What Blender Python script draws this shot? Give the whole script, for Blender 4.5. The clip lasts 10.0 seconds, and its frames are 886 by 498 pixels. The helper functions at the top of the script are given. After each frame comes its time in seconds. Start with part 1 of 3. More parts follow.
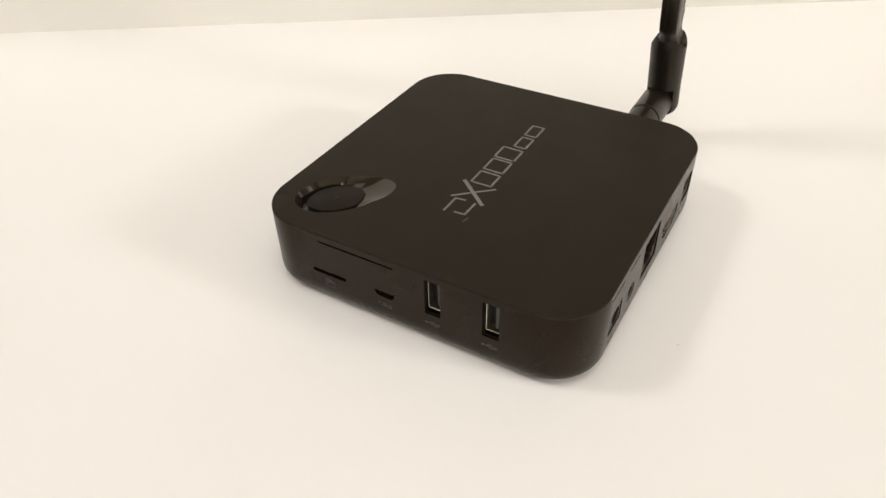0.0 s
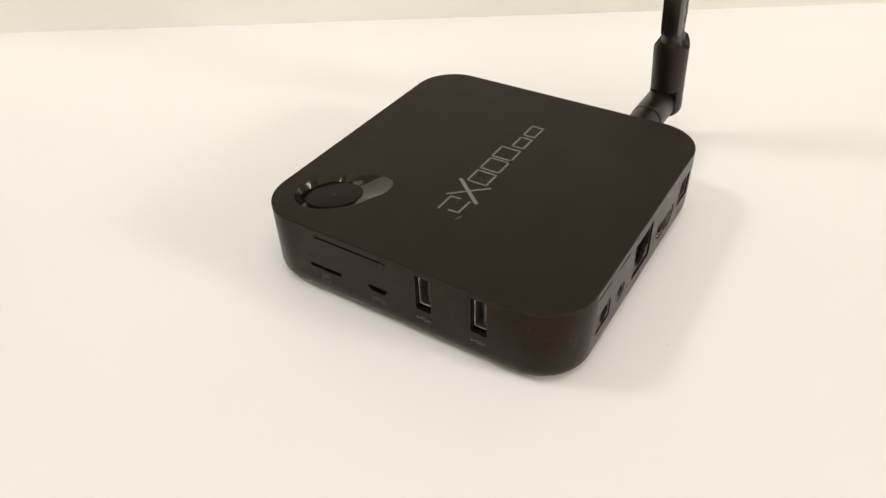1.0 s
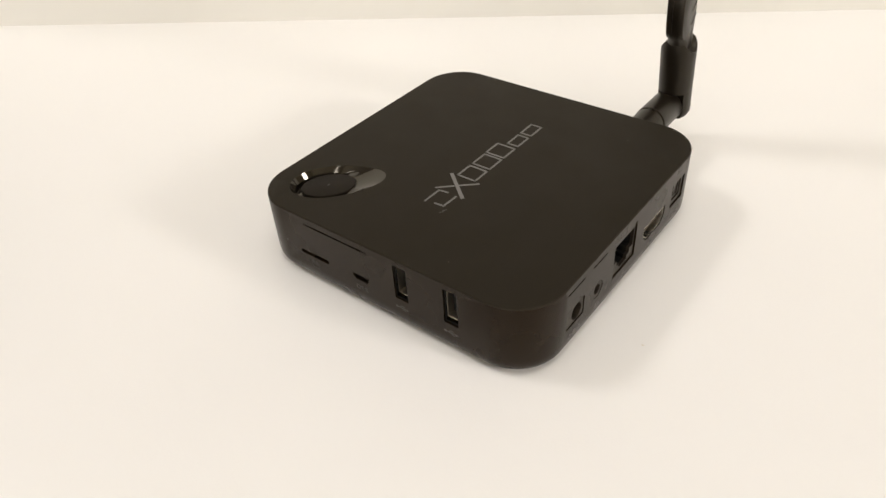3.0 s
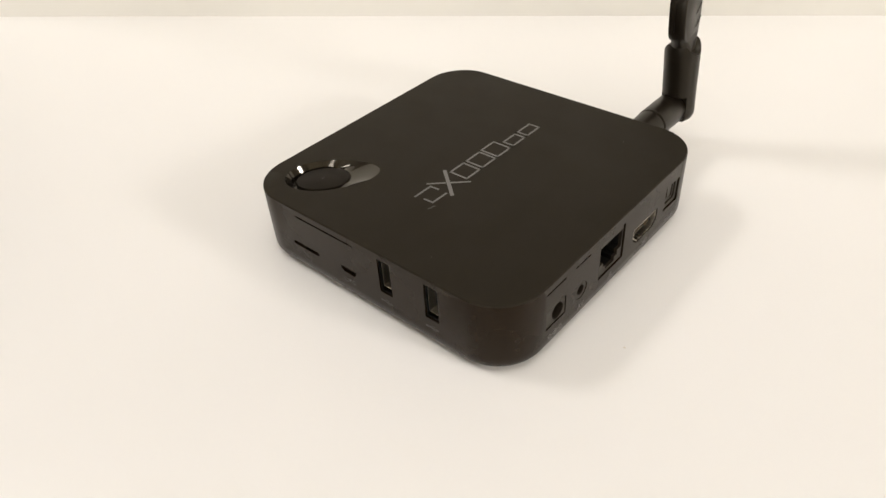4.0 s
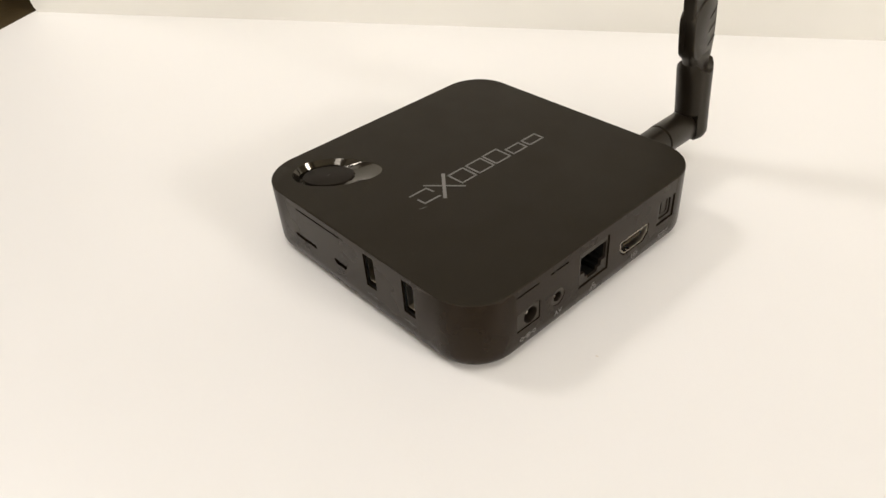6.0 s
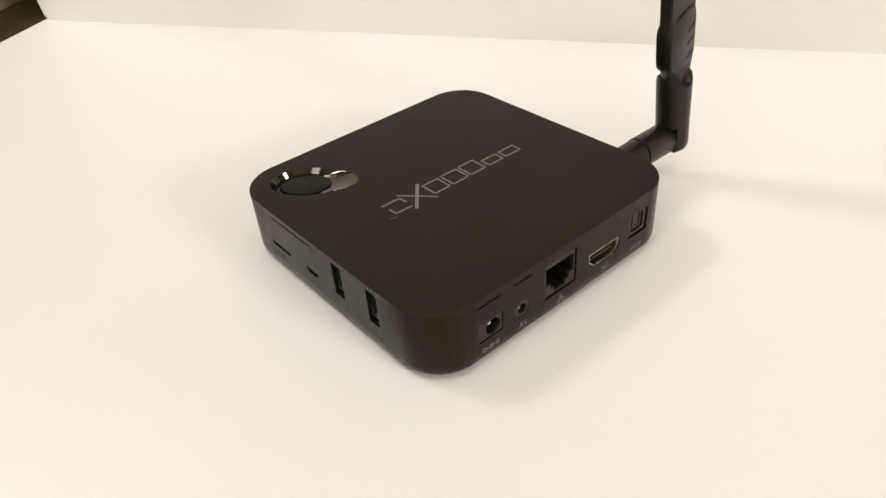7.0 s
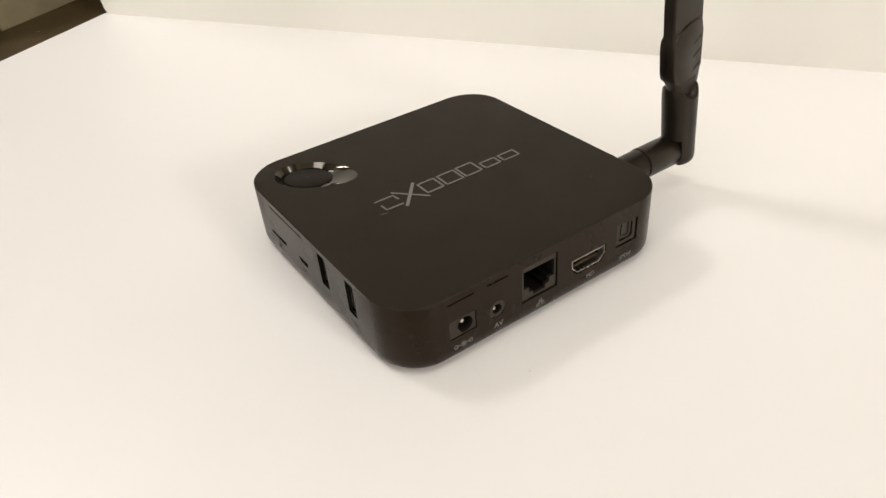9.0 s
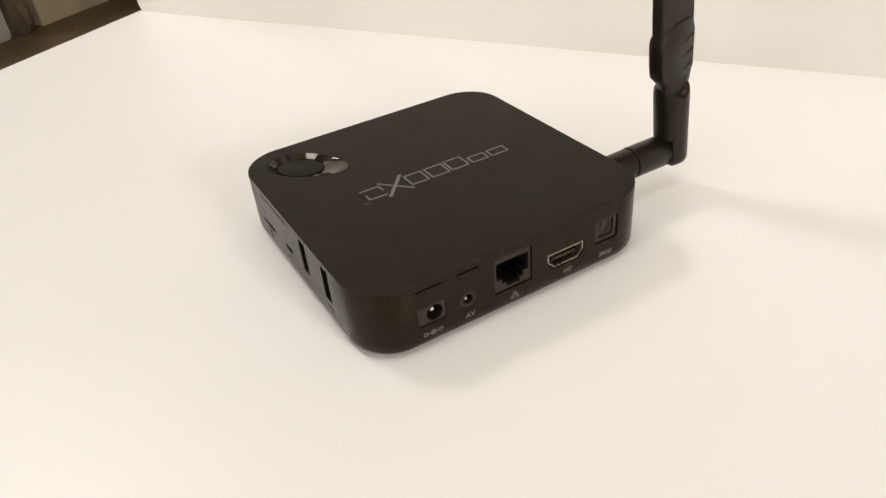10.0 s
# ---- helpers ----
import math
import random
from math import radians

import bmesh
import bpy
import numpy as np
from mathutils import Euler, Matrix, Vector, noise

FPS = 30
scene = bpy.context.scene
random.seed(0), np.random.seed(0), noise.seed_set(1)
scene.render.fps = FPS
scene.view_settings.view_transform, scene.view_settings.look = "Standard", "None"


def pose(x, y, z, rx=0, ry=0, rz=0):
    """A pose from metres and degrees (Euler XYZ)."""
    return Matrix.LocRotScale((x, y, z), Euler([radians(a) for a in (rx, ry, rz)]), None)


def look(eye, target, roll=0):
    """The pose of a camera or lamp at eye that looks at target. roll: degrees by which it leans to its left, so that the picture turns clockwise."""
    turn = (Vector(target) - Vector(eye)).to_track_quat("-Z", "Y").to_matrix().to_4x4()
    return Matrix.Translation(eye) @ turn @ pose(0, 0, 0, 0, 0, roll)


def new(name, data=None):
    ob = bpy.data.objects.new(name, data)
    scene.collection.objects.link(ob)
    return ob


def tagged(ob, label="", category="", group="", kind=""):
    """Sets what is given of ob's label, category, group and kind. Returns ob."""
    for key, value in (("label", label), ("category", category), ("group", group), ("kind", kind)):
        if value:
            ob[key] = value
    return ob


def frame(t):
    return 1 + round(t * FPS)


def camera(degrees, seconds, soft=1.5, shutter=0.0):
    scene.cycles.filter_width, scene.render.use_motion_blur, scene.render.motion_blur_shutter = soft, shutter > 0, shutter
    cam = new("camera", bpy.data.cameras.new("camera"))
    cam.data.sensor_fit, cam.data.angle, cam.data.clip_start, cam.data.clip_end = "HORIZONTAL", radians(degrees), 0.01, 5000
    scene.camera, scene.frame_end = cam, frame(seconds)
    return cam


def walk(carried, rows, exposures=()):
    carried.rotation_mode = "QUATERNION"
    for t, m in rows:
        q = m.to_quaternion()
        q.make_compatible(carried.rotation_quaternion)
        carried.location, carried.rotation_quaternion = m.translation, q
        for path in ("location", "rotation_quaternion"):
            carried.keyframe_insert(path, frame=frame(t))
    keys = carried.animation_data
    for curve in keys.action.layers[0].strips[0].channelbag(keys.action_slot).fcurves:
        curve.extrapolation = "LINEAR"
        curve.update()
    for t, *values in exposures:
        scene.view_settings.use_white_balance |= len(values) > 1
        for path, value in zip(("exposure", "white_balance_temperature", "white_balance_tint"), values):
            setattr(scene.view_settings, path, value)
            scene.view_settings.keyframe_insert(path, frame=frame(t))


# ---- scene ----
cam = camera(62.32, 10.0, soft=1.5)
ROWS = [
    (0.0, 0.09481, -0.19248, 0.16825, 50.758, 1.255, 30.138),
    (0.5, 0.10197, -0.19283, 0.16914, 51.134, 1.407, 31.069),
    (1.0, 0.10597, -0.19025, 0.16957, 50.884, 1.885, 32.299),
    (1.5, 0.11273, -0.18881, 0.16974, 50.873, 2.235, 33.363),
    (2.0, 0.11863, -0.18630, 0.16957, 51.102, 2.064, 34.731),
    (2.5, 0.12349, -0.18411, 0.17006, 51.181, 2.477, 35.922),
    (4.0, 0.14301, -0.17303, 0.16983, 51.184, 3.175, 40.560),
    (4.5, 0.14778, -0.16972, 0.17022, 51.522, 2.824, 41.820),
    (5.0, 0.15427, -0.16766, 0.17076, 51.645, 2.944, 43.207),
    (5.5, 0.16173, -0.16536, 0.17038, 51.951, 3.373, 45.479),
    (7.0, 0.18228, -0.14731, 0.17167, 53.081, 4.010, 49.061),
    (7.5, 0.18719, -0.14291, 0.17103, 53.285, 4.359, 50.261),
    (8.0, 0.19251, -0.13981, 0.17143, 53.480, 4.469, 51.659),
    (8.5, 0.19840, -0.13406, 0.17112, 53.652, 4.493, 52.761),
    (9.0, 0.20305, -0.13030, 0.17045, 54.017, 4.105, 54.889),
    (9.5, 0.21386, -0.12207, 0.16751, 54.304, 4.500, 57.193),
    (10.0, 0.22107, -0.11474, 0.16660, 54.819, 4.540, 58.813),
]
EXPOSURE = -0.83
walk(cam, [(t, pose(x, y, z, a, b, c)) for t, x, y, z, a, b, c in ROWS],
     exposures=[(0.0, EXPOSURE), (8.0, EXPOSURE), (10.0, EXPOSURE - 0.05)])

# ---- light ----
CM = 0.01
CORNER = Vector((-0.4303, -0.0263, 0.0))   # far corner of the desk, where the backboard ends
U_DEG = 32.6                               # the desk's long side, turned against the small box
U = Vector((math.cos(radians(U_DEG)), math.sin(radians(U_DEG)), 0))
V = Vector((U.y, -U.x, 0))                 # from the backboard towards the camera
FLOOR_Z, CEIL_Z = -0.72, 1.78
ROOM = (-3.0, 2.75, -4.2, 2.6)            # u0, u1, v0, v1 from CORNER


def room_point(u, v, z):
    return CORNER + U * u + V * v + Vector((0, 0, z))


world = bpy.data.worlds.new("daylight")
scene.world = world
world.use_nodes = True
wn = world.node_tree.nodes
sky = wn.new("ShaderNodeTexSky")
sky.sky_type, sky.sun_disc = "NISHITA", False
sky.sun_elevation, sky.sun_rotation = radians(35), radians(100)
world.node_tree.links.new(sky.outputs[0], wn["Background"].inputs[0])
wn["Background"].inputs[1].default_value = 0.08


def area_lamp(name, eye, target, width, height, watts, colour):
    data = bpy.data.lights.new(name, "AREA")
    data.shape, data.size, data.size_y = "RECTANGLE", width, height
    data.energy, data.color = watts, colour
    ob = new(name, data)
    ob.matrix_world = look(eye, target)
    return ob


WARM = (1.0, 0.955, 0.93)
DAY = (1.0, 0.94, 0.915)
EAST_WINDOW = (1.25, 0.98, 0.5, 0.42)      # v, z, width, height, in the east wall
SOUTH_WINDOW = (-0.38, 0.62, 1.15, 0.95)     # u, z, width, height, in the south wall
area_lamp("east_window_light", room_point(ROOM[1] - 0.03, EAST_WINDOW[0], EAST_WINDOW[1]), room_point(0, EAST_WINDOW[0], EAST_WINDOW[1]), EAST_WINDOW[2], EAST_WINDOW[3], 75, DAY)
area_lamp("south_window_light", room_point(SOUTH_WINDOW[0], ROOM[3] - 0.03, SOUTH_WINDOW[1]), room_point(SOUTH_WINDOW[0], 0, SOUTH_WINDOW[1]), SOUTH_WINDOW[2], SOUTH_WINDOW[3], 42, DAY)
# first panel casts the right-hand shadow; second is soft fill added overhead
PANELS = [(-1.12, 0.0, 0.50, 0.42, 32), (0.50, 0.55, 1.10, 0.80, 17)]    # u, v, width, depth and watts of the ceiling panels
for pu, pv, pw, pd, watts in PANELS:
    area_lamp("key_and_fill_panel", room_point(pu, pv, CEIL_Z - 0.035), room_point(pu, pv, 0), pw, pd, watts, WARM)


# ---- materials ----
def material(name, colour, rough=0.5, metal=0.0, vary=0.12, scale=40.0, bump=0.02, bump_scale=900.0, rough_vary=0.08, bump_dist=0.0004, spec=0.5, stain=None, tint=(1, 1, 1)):
    m = bpy.data.materials.new(name)
    m.use_nodes = True
    nt = m.node_tree
    n, link = nt.nodes, nt.links.new
    b = n["Principled BSDF"]
    b.inputs["Metallic"].default_value = metal
    b.inputs["Specular IOR Level"].default_value = spec
    b.inputs["Specular Tint"].default_value = (*tint, 1)
    tc = n.new("ShaderNodeTexCoord")
    big = n.new("ShaderNodeTexNoise")
    big.inputs["Scale"].default_value, big.inputs["Detail"].default_value = scale, 5
    link(tc.outputs["Object"], big.inputs["Vector"])
    ramp = n.new("ShaderNodeMix")
    ramp.data_type = "RGBA"
    lo = [c * (1 - vary) for c in colour]
    hi = [min(1, c * (1 + vary)) for c in (stain or colour)]
    ramp.inputs[6].default_value, ramp.inputs[7].default_value = (*lo, 1), (*hi, 1)
    link(big.outputs["Fac"], ramp.inputs[0])
    link(ramp.outputs[2], b.inputs["Base Color"])
    fine = n.new("ShaderNodeTexNoise")
    fine.inputs["Scale"].default_value, fine.inputs["Detail"].default_value = bump_scale, 3
    link(tc.outputs["Object"], fine.inputs["Vector"])
    rr = n.new("ShaderNodeMapRange")
    rr.inputs["To Min"].default_value, rr.inputs["To Max"].default_value = max(0, rough - rough_vary), min(1, rough + rough_vary)
    link(big.outputs["Fac"], rr.inputs["Value"])
    link(rr.outputs[0], b.inputs["Roughness"])
    if bump:
        bp = n.new("ShaderNodeBump")
        bp.inputs["Strength"].default_value, bp.inputs["Distance"].default_value = bump, bump_dist
        link(fine.outputs["Fac"], bp.inputs["Height"])
        link(bp.outputs[0], b.inputs["Normal"])
    return m


BROWN = (1.0, 0.93, 0.78)    # the black plastics shine slightly brown
M_SHELL = material("black_satin_plastic", (0.0085, 0.0052, 0.0024), 0.27, spec=0.20, tint=(1.0, 0.82, 0.66), vary=0.10, scale=60, bump=0.08, bump_scale=2200, bump_dist=0.0001)
M_LID = material("soft_touch_black_lid", (0.0072, 0.0051, 0.0020), 0.58, spec=0.25, tint=(1.0, 0.90, 0.76), vary=0.10, scale=60, bump=0.25, bump_scale=2600, bump_dist=0.0001)
M_GLOSS = material("black_gloss_plastic", (0.009, 0.007, 0.005), 0.10, spec=0.75, tint=BROWN, vary=0.1, bump=0.0)
M_BUTTON = material("button_plastic", (0.0050, 0.0034, 0.0020), 0.45, spec=0.20, tint=(1.0, 0.88, 0.73), bump=0.2, bump_scale=2600, bump_dist=0.0001)
M_RUBBER = material("antenna_plastic", (0.0074, 0.0052, 0.0032), 0.36, spec=0.32, tint=BROWN, vary=0.12, scale=70, bump=0.25, bump_scale=2000, bump_dist=0.0001)
M_SEAM = material("dark_seam", (0.004, 0.004, 0.004), 0.7, spec=0.2)
M_PORT = material("port_housing_plastic", (0.0130, 0.0095, 0.0064), 0.40, spec=0.4, tint=BROWN, bump=0.1, bump_scale=2000)
# near-black, with the shade deep inside the sockets put into the colour
M_CAVITY = material("port_cavity_shade_black", (0.003, 0.003, 0.0025), 0.6, spec=0.2)
M_TONGUE = material("dark_grey_tongue", (0.030, 0.026, 0.022), 0.4, bump=0.0)
M_STEEL = material("nickel_plated_steel", (0.74, 0.67, 0.56), 0.28, metal=1.0, vary=0.08, bump=0.05)
M_GOLD = material("gold_contact", (0.16, 0.11, 0.05), 0.45, metal=1.0, vary=0.08, bump=0.0)
M_PRINT = material("grey_print", (0.135, 0.127, 0.118), 0.5, vary=0.15, scale=300, bump=0.0)
M_PRINT_DIM = material("faint_grey_print", (0.055, 0.050, 0.045), 0.5, vary=0.2, scale=300, bump=0.0)
M_DESK = material("white_laminate", (0.77, 0.757, 0.728), 0.42, vary=0.02, scale=9, bump=0.06, bump_scale=1400, rough_vary=0.06)
M_BOARD = material("white_painted_board", (0.72, 0.705, 0.65), 0.6, vary=0.03, scale=7, bump=0.1, bump_scale=700)
# wall colour darkened and yellowed to weaken and warm the light it bounces
M_WALL = material("tan_bounce_wall_paint", (0.52, 0.475, 0.35), 0.75, vary=0.03, scale=3, bump=0.15, bump_scale=260)
# out of view; its yellow tone tints the fill light on the desk
M_CEIL = material("warm_fill_ceiling_paint", (0.70, 0.67, 0.555), 0.85, vary=0.02, scale=3, bump=0.1, bump_scale=200)
M_DARKWOOD = material("dark_brown_wood", (0.050, 0.033, 0.012), 0.60, spec=0.22, vary=0.30, scale=14.0, bump=0.25, bump_scale=160, bump_dist=0.001)
M_FLOOR = material("dark_brown_floor", (0.15, 0.115, 0.065), 0.55, vary=0.35, scale=3.0, bump=0.3, bump_scale=60, bump_dist=0.003)
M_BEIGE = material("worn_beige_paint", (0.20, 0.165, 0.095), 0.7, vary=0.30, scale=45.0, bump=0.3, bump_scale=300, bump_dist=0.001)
M_CARTON = material("grey_carton", (0.17, 0.155, 0.13), 0.7, vary=0.08, scale=8, bump=0.1, bump_scale=300)
M_SACK = material("brown_sackcloth", (0.045, 0.030, 0.014), 0.9, vary=0.5, scale=60, bump=0.5, bump_scale=500, bump_dist=0.001)
M_CRUMB = material("crumb_brown", (0.70, 0.65, 0.56), 0.8, vary=0.3, scale=900)
M_MARK = material("dark_scuff", (0.16, 0.15, 0.12), 0.8, vary=0.4, scale=300)
M_DUST = material("dust_grey", (0.32, 0.30, 0.27), 0.8, vary=0.3, scale=900)
M_LEG = material("desk_leg_paint", (0.55, 0.54, 0.50), 0.5)
M_GLASS = bpy.data.materials.new("window_glass")
M_GLASS.use_nodes = True
gb = M_GLASS.node_tree.nodes["Principled BSDF"]
gb.inputs["Transmission Weight"].default_value, gb.inputs["Roughness"].default_value = 1.0, 0.0
M_LIGHT = bpy.data.materials.new("panel_diffuser")
M_LIGHT.use_nodes = True
lb = M_LIGHT.node_tree.nodes["Principled BSDF"]
lb.inputs["Base Color"].default_value = (0.8, 0.8, 0.78, 1)
lb.inputs["Emission Color"].default_value, lb.inputs["Emission Strength"].default_value = (*WARM, 1), 2.0


# ---- mesh helpers: shapes are drawn in centimetres ----
def part(name, bm, mat, parent=None, label="", smooth=32, unit=CM):
    bmesh.ops.recalc_face_normals(bm, faces=bm.faces)
    me = bpy.data.meshes.new(name)
    bm.to_mesh(me)
    bm.free()
    me.transform(Matrix.Scale(unit, 4))
    return link_mesh(name, me, mat, parent, label, smooth)


def link_mesh(name, me, mat, parent=None, label="", smooth=32):
    me.materials.clear()
    me.materials.append(mat)
    if smooth:
        me.polygons.foreach_set("use_smooth", [True] * len(me.polygons))
        me.set_sharp_from_angle(angle=radians(smooth))
    ob = new(name, me)
    if parent:
        ob.parent = parent
    if label:
        tagged(ob, label)
    return ob


def thing(name, label, category, at=(0, 0, 0), kind="", group=""):
    ob = new(name)
    ob.empty_display_size = 0.02
    ob.location = at
    return tagged(ob, label, category, group, kind)


def rounded(a0, a1, b0, b1, r=0.0, n=6):
    """Outline of a rectangle with round corners, anticlockwise."""
    if r <= 0:
        return [(a0, b0), (a1, b0), (a1, b1), (a0, b1)]
    pts = []
    for ca, cb, start in ((a1 - r, b0 + r, -90), (a1 - r, b1 - r, 0), (a0 + r, b1 - r, 90), (a0 + r, b0 + r, 180)):
        for i in range(n + 1):
            t = radians(start + 90 * i / n)
            pts.append((ca + r * math.cos(t), cb + r * math.sin(t)))
    return pts


def circle(ca, cb, r, n=32):
    return [(ca + r * math.cos(2 * math.pi * i / n), cb + r * math.sin(2 * math.pi * i / n)) for i in range(n)]


X0, X1, Y0, Y1, TOP, BASE = -5.98, 5.80, -5.80, 6.10, 2.80, 0.14   # the small box, cm
RADIUS = 1.66
FACES = {
    "front": lambda a, b, d: (a, Y0 + d, b),
    "right": lambda a, b, d: (X1 - d, a, b),
    "top": lambda a, b, d: (a, b, TOP - d),
    "plain": lambda a, b, d: (a, b, d),
    "along_y": lambda a, b, d: (a, d, b),
}


def loft(bm, rings, cap=True):
    rows = [[bm.verts.new(p) for p in ring] for ring in rings]
    for low, high in zip(rows, rows[1:]):
        for i in range(len(low)):
            j = (i + 1) % len(low)
            bm.faces.new((low[i], low[j], high[j], high[i]))
    if cap:
        bm.faces.new(rows[0][::-1])
        bm.faces.new(rows[-1])
    return rows


def prism(bm, outline, face, d0, d1):
    f = FACES[face]
    loft(bm, [[f(a, b, d) for a, b in outline] for d in (d0, d1)])


def tube(bm, outer, inner, face, d0, d1):
    """A frame between two outlines of as many points, from depth d0 to d1."""
    f = FACES[face]
    loft_rings = [[f(a, b, d0) for a, b in outer], [f(a, b, d1) for a, b in outer], [f(a, b, d1) for a, b in inner], [f(a, b, d0) for a, b in inner]]
    rows = [[bm.verts.new(p) for p in ring] for ring in loft_rings]
    for k in range(4):
        low, high = rows[k], rows[(k + 1) % 4]
        for i in range(len(low)):
            j = (i + 1) % len(low)
            bm.faces.new((low[i], low[j], high[j], high[i]))


def grown(outline, by):
    """The outline moved outwards about its middle by that much on each axis."""
    a = [p[0] for p in outline]
    b = [p[1] for p in outline]
    ca, cb, wa, wb = (max(a) + min(a)) / 2, (max(b) + min(b)) / 2, (max(a) - min(a)) / 2, (max(b) - min(b)) / 2
    return [(ca + (x - ca) * (wa + by) / wa, cb + (y - cb) * (wb + by) / wb) for x, y in outline]


def block(bm, lo, hi):
    (x0, y0, z0), (x1, y1, z1) = lo, hi
    loft(bm, [[(x0, y0, z), (x1, y0, z), (x1, y1, z), (x0, y1, z)] for z in (z0, z1)])


def slab(name, mat, u0, u1, v0, v1, z0, z1, parent=None, label="", bevel=0.0):
    """A block along the desk's axes, metres from the far corner."""
    bm = bmesh.new()
    loft(bm, [[room_point(u, v, z) for u, v in rounded(u0, u1, v0, v1)] for z in (z0, z1)])
    if bevel:
        bmesh.ops.bevel(bm, geom=bm.edges[:], offset=bevel, segments=2, affect="EDGES")
    return part(name, bm, mat, parent, label, unit=1.0)


# ---- the room ----
u0, u1, v0, v1 = ROOM
tagged(slab("floor", M_FLOOR, u0 - 0.1, u1 + 0.1, v0 - 0.1, v1 + 0.1, FLOOR_Z - 0.1, FLOOR_Z), "dark brown worn floor far below the desk", "floor", kind="structure")
tagged(slab("ceiling", M_CEIL, u0 - 0.1, u1 + 0.1, v0 - 0.1, v1 + 0.1, CEIL_Z, CEIL_Z + 0.1), "plain unseen ceiling, yellowed to warm the fill light", "ceiling", kind="structure")
tagged(slab("wall_west", M_BEIGE, u0 - 0.1, u0, v0, v1, FLOOR_Z, CEIL_Z), "plain dark beige painted wall", "wall", kind="structure")
tagged(slab("wall_north", M_WALL, u0 - 0.1, u1 + 0.1, v0 - 0.1, v0, FLOOR_Z, CEIL_Z), "plain tan wall, colour set to weaken and warm bounced light", "wall", kind="structure")


def window_wall(wall_name, window_name, place, span, mid, z_mid, width, height):
    """A wall of four panels round a framed window; place(a, d) gives u, v from along the wall and its depth."""
    a0, a1, z0, z1 = mid - width / 2, mid + width / 2, z_mid - height / 2, z_mid + height / 2

    def piece(name, mat, a, b, c, d, d0, d1, parent):
        (p, q), (r, t) = place(a, d0), place(b, d1)
        return slab(name, mat, min(p, r), max(p, r), min(q, t), max(q, t), c, d, parent)

    wall = thing(wall_name, "tan wall with a window opening, colour set for warm bounced light", "wall", kind="structure")
    for a, b, c, d in ((span[0], a0, FLOOR_Z, CEIL_Z), (a1, span[1], FLOOR_Z, CEIL_Z), (a0, a1, FLOOR_Z, z0), (a0, a1, z1, CEIL_Z)):
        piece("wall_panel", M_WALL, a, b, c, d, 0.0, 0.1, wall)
    win = thing(window_name, "white framed window with clear glass", "window", kind="structure")
    for a, b, c, d in ((a0, a1, z0, z0 + 0.05), (a0, a1, z1 - 0.05, z1), (a0, a0 + 0.05, z0 + 0.05, z1 - 0.05), (a1 - 0.05, a1, z0 + 0.05, z1 - 0.05)):
        piece("window_frame", M_BOARD, a, b, c, d, 0.02, 0.08, win)
    pane = piece("pane", M_GLASS, a0 + 0.05, a1 - 0.05, z0 + 0.05, z1 - 0.05, 0.045, 0.055, win)
    pane.visible_shadow = False


window_wall("wall_east", "window_1", lambda a, d: (u1 + d, a), (v0, v1), EAST_WINDOW[0], EAST_WINDOW[1], EAST_WINDOW[2] + 0.1, EAST_WINDOW[3] + 0.1)
window_wall("wall_south", "window_2", lambda a, d: (a, v1 + d), (u0 - 0.1, u1 + 0.1), SOUTH_WINDOW[0], SOUTH_WINDOW[1], SOUTH_WINDOW[2] + 0.1, SOUTH_WINDOW[3] + 0.1)
# fixtures out of view; the second only houses the added fill
for pu, pv, pw, pd, _ in PANELS:
    fit = thing("key_and_fill_fixture", "unseen white ceiling panel of the key and added fill pair, switched on", "ceiling light", group="ceiling lights")
    slab("frame", M_BOARD, pu - pw / 2 - 0.04, pu + pw / 2 + 0.04, pv - pd / 2 - 0.04, pv + pd / 2 + 0.04, CEIL_Z - 0.02, CEIL_Z, fit)
    slab("diffuser", M_LIGHT, pu - pw / 2 - 0.01, pu + pw / 2 + 0.01, pv - pd / 2 - 0.01, pv + pd / 2 + 0.01, CEIL_Z - 0.03, CEIL_Z - 0.02, fit)

# a dark table pushed against the desk's end, with a row of things on it
side = thing("side_table", "dark brown wooden table pushed flush against the desk", "table")
slab("tabletop", M_DARKWOOD, -0.60, -0.0065, -0.75, 0.75, -0.034, -0.003, side, bevel=0.0015)
for lu, lv in ((-0.57, -0.72), (-0.08, -0.72), (-0.57, 0.66), (-0.08, 0.66)):
    slab("leg", M_DARKWOOD, lu, lu + 0.06, lv, lv + 0.06, FLOOR_Z, -0.034, side, bevel=0.003)
LEDGE = -0.003
carton = thing("carton", "pale grey cardboard carton standing on the dark table", "box")
slab("box_body", M_CARTON, -0.21, -0.064, 0.073, 0.21, LEDGE, LEDGE + 0.068, carton, bevel=0.002)
slab("lid_flap", M_CARTON, -0.21, -0.139, 0.072, 0.211, LEDGE + 0.068, LEDGE + 0.070, carton)
slab("lid_flap", M_CARTON, -0.137, -0.063, 0.072, 0.211, LEDGE + 0.068, LEDGE + 0.0695, carton)
chest = thing("wooden_box", "long low olive-beige wooden box with a worn, mottled front", "box")
slab("box_body", M_BEIGE, -0.20, -0.066, -0.42, 0.044, LEDGE, LEDGE + 0.066, chest, bevel=0.0007)
slab("lid", M_BEIGE, -0.203, -0.063, -0.423, 0.047, LEDGE + 0.066, LEDGE + 0.074, chest, bevel=0.002)
bm = bmesh.new()
rings = []
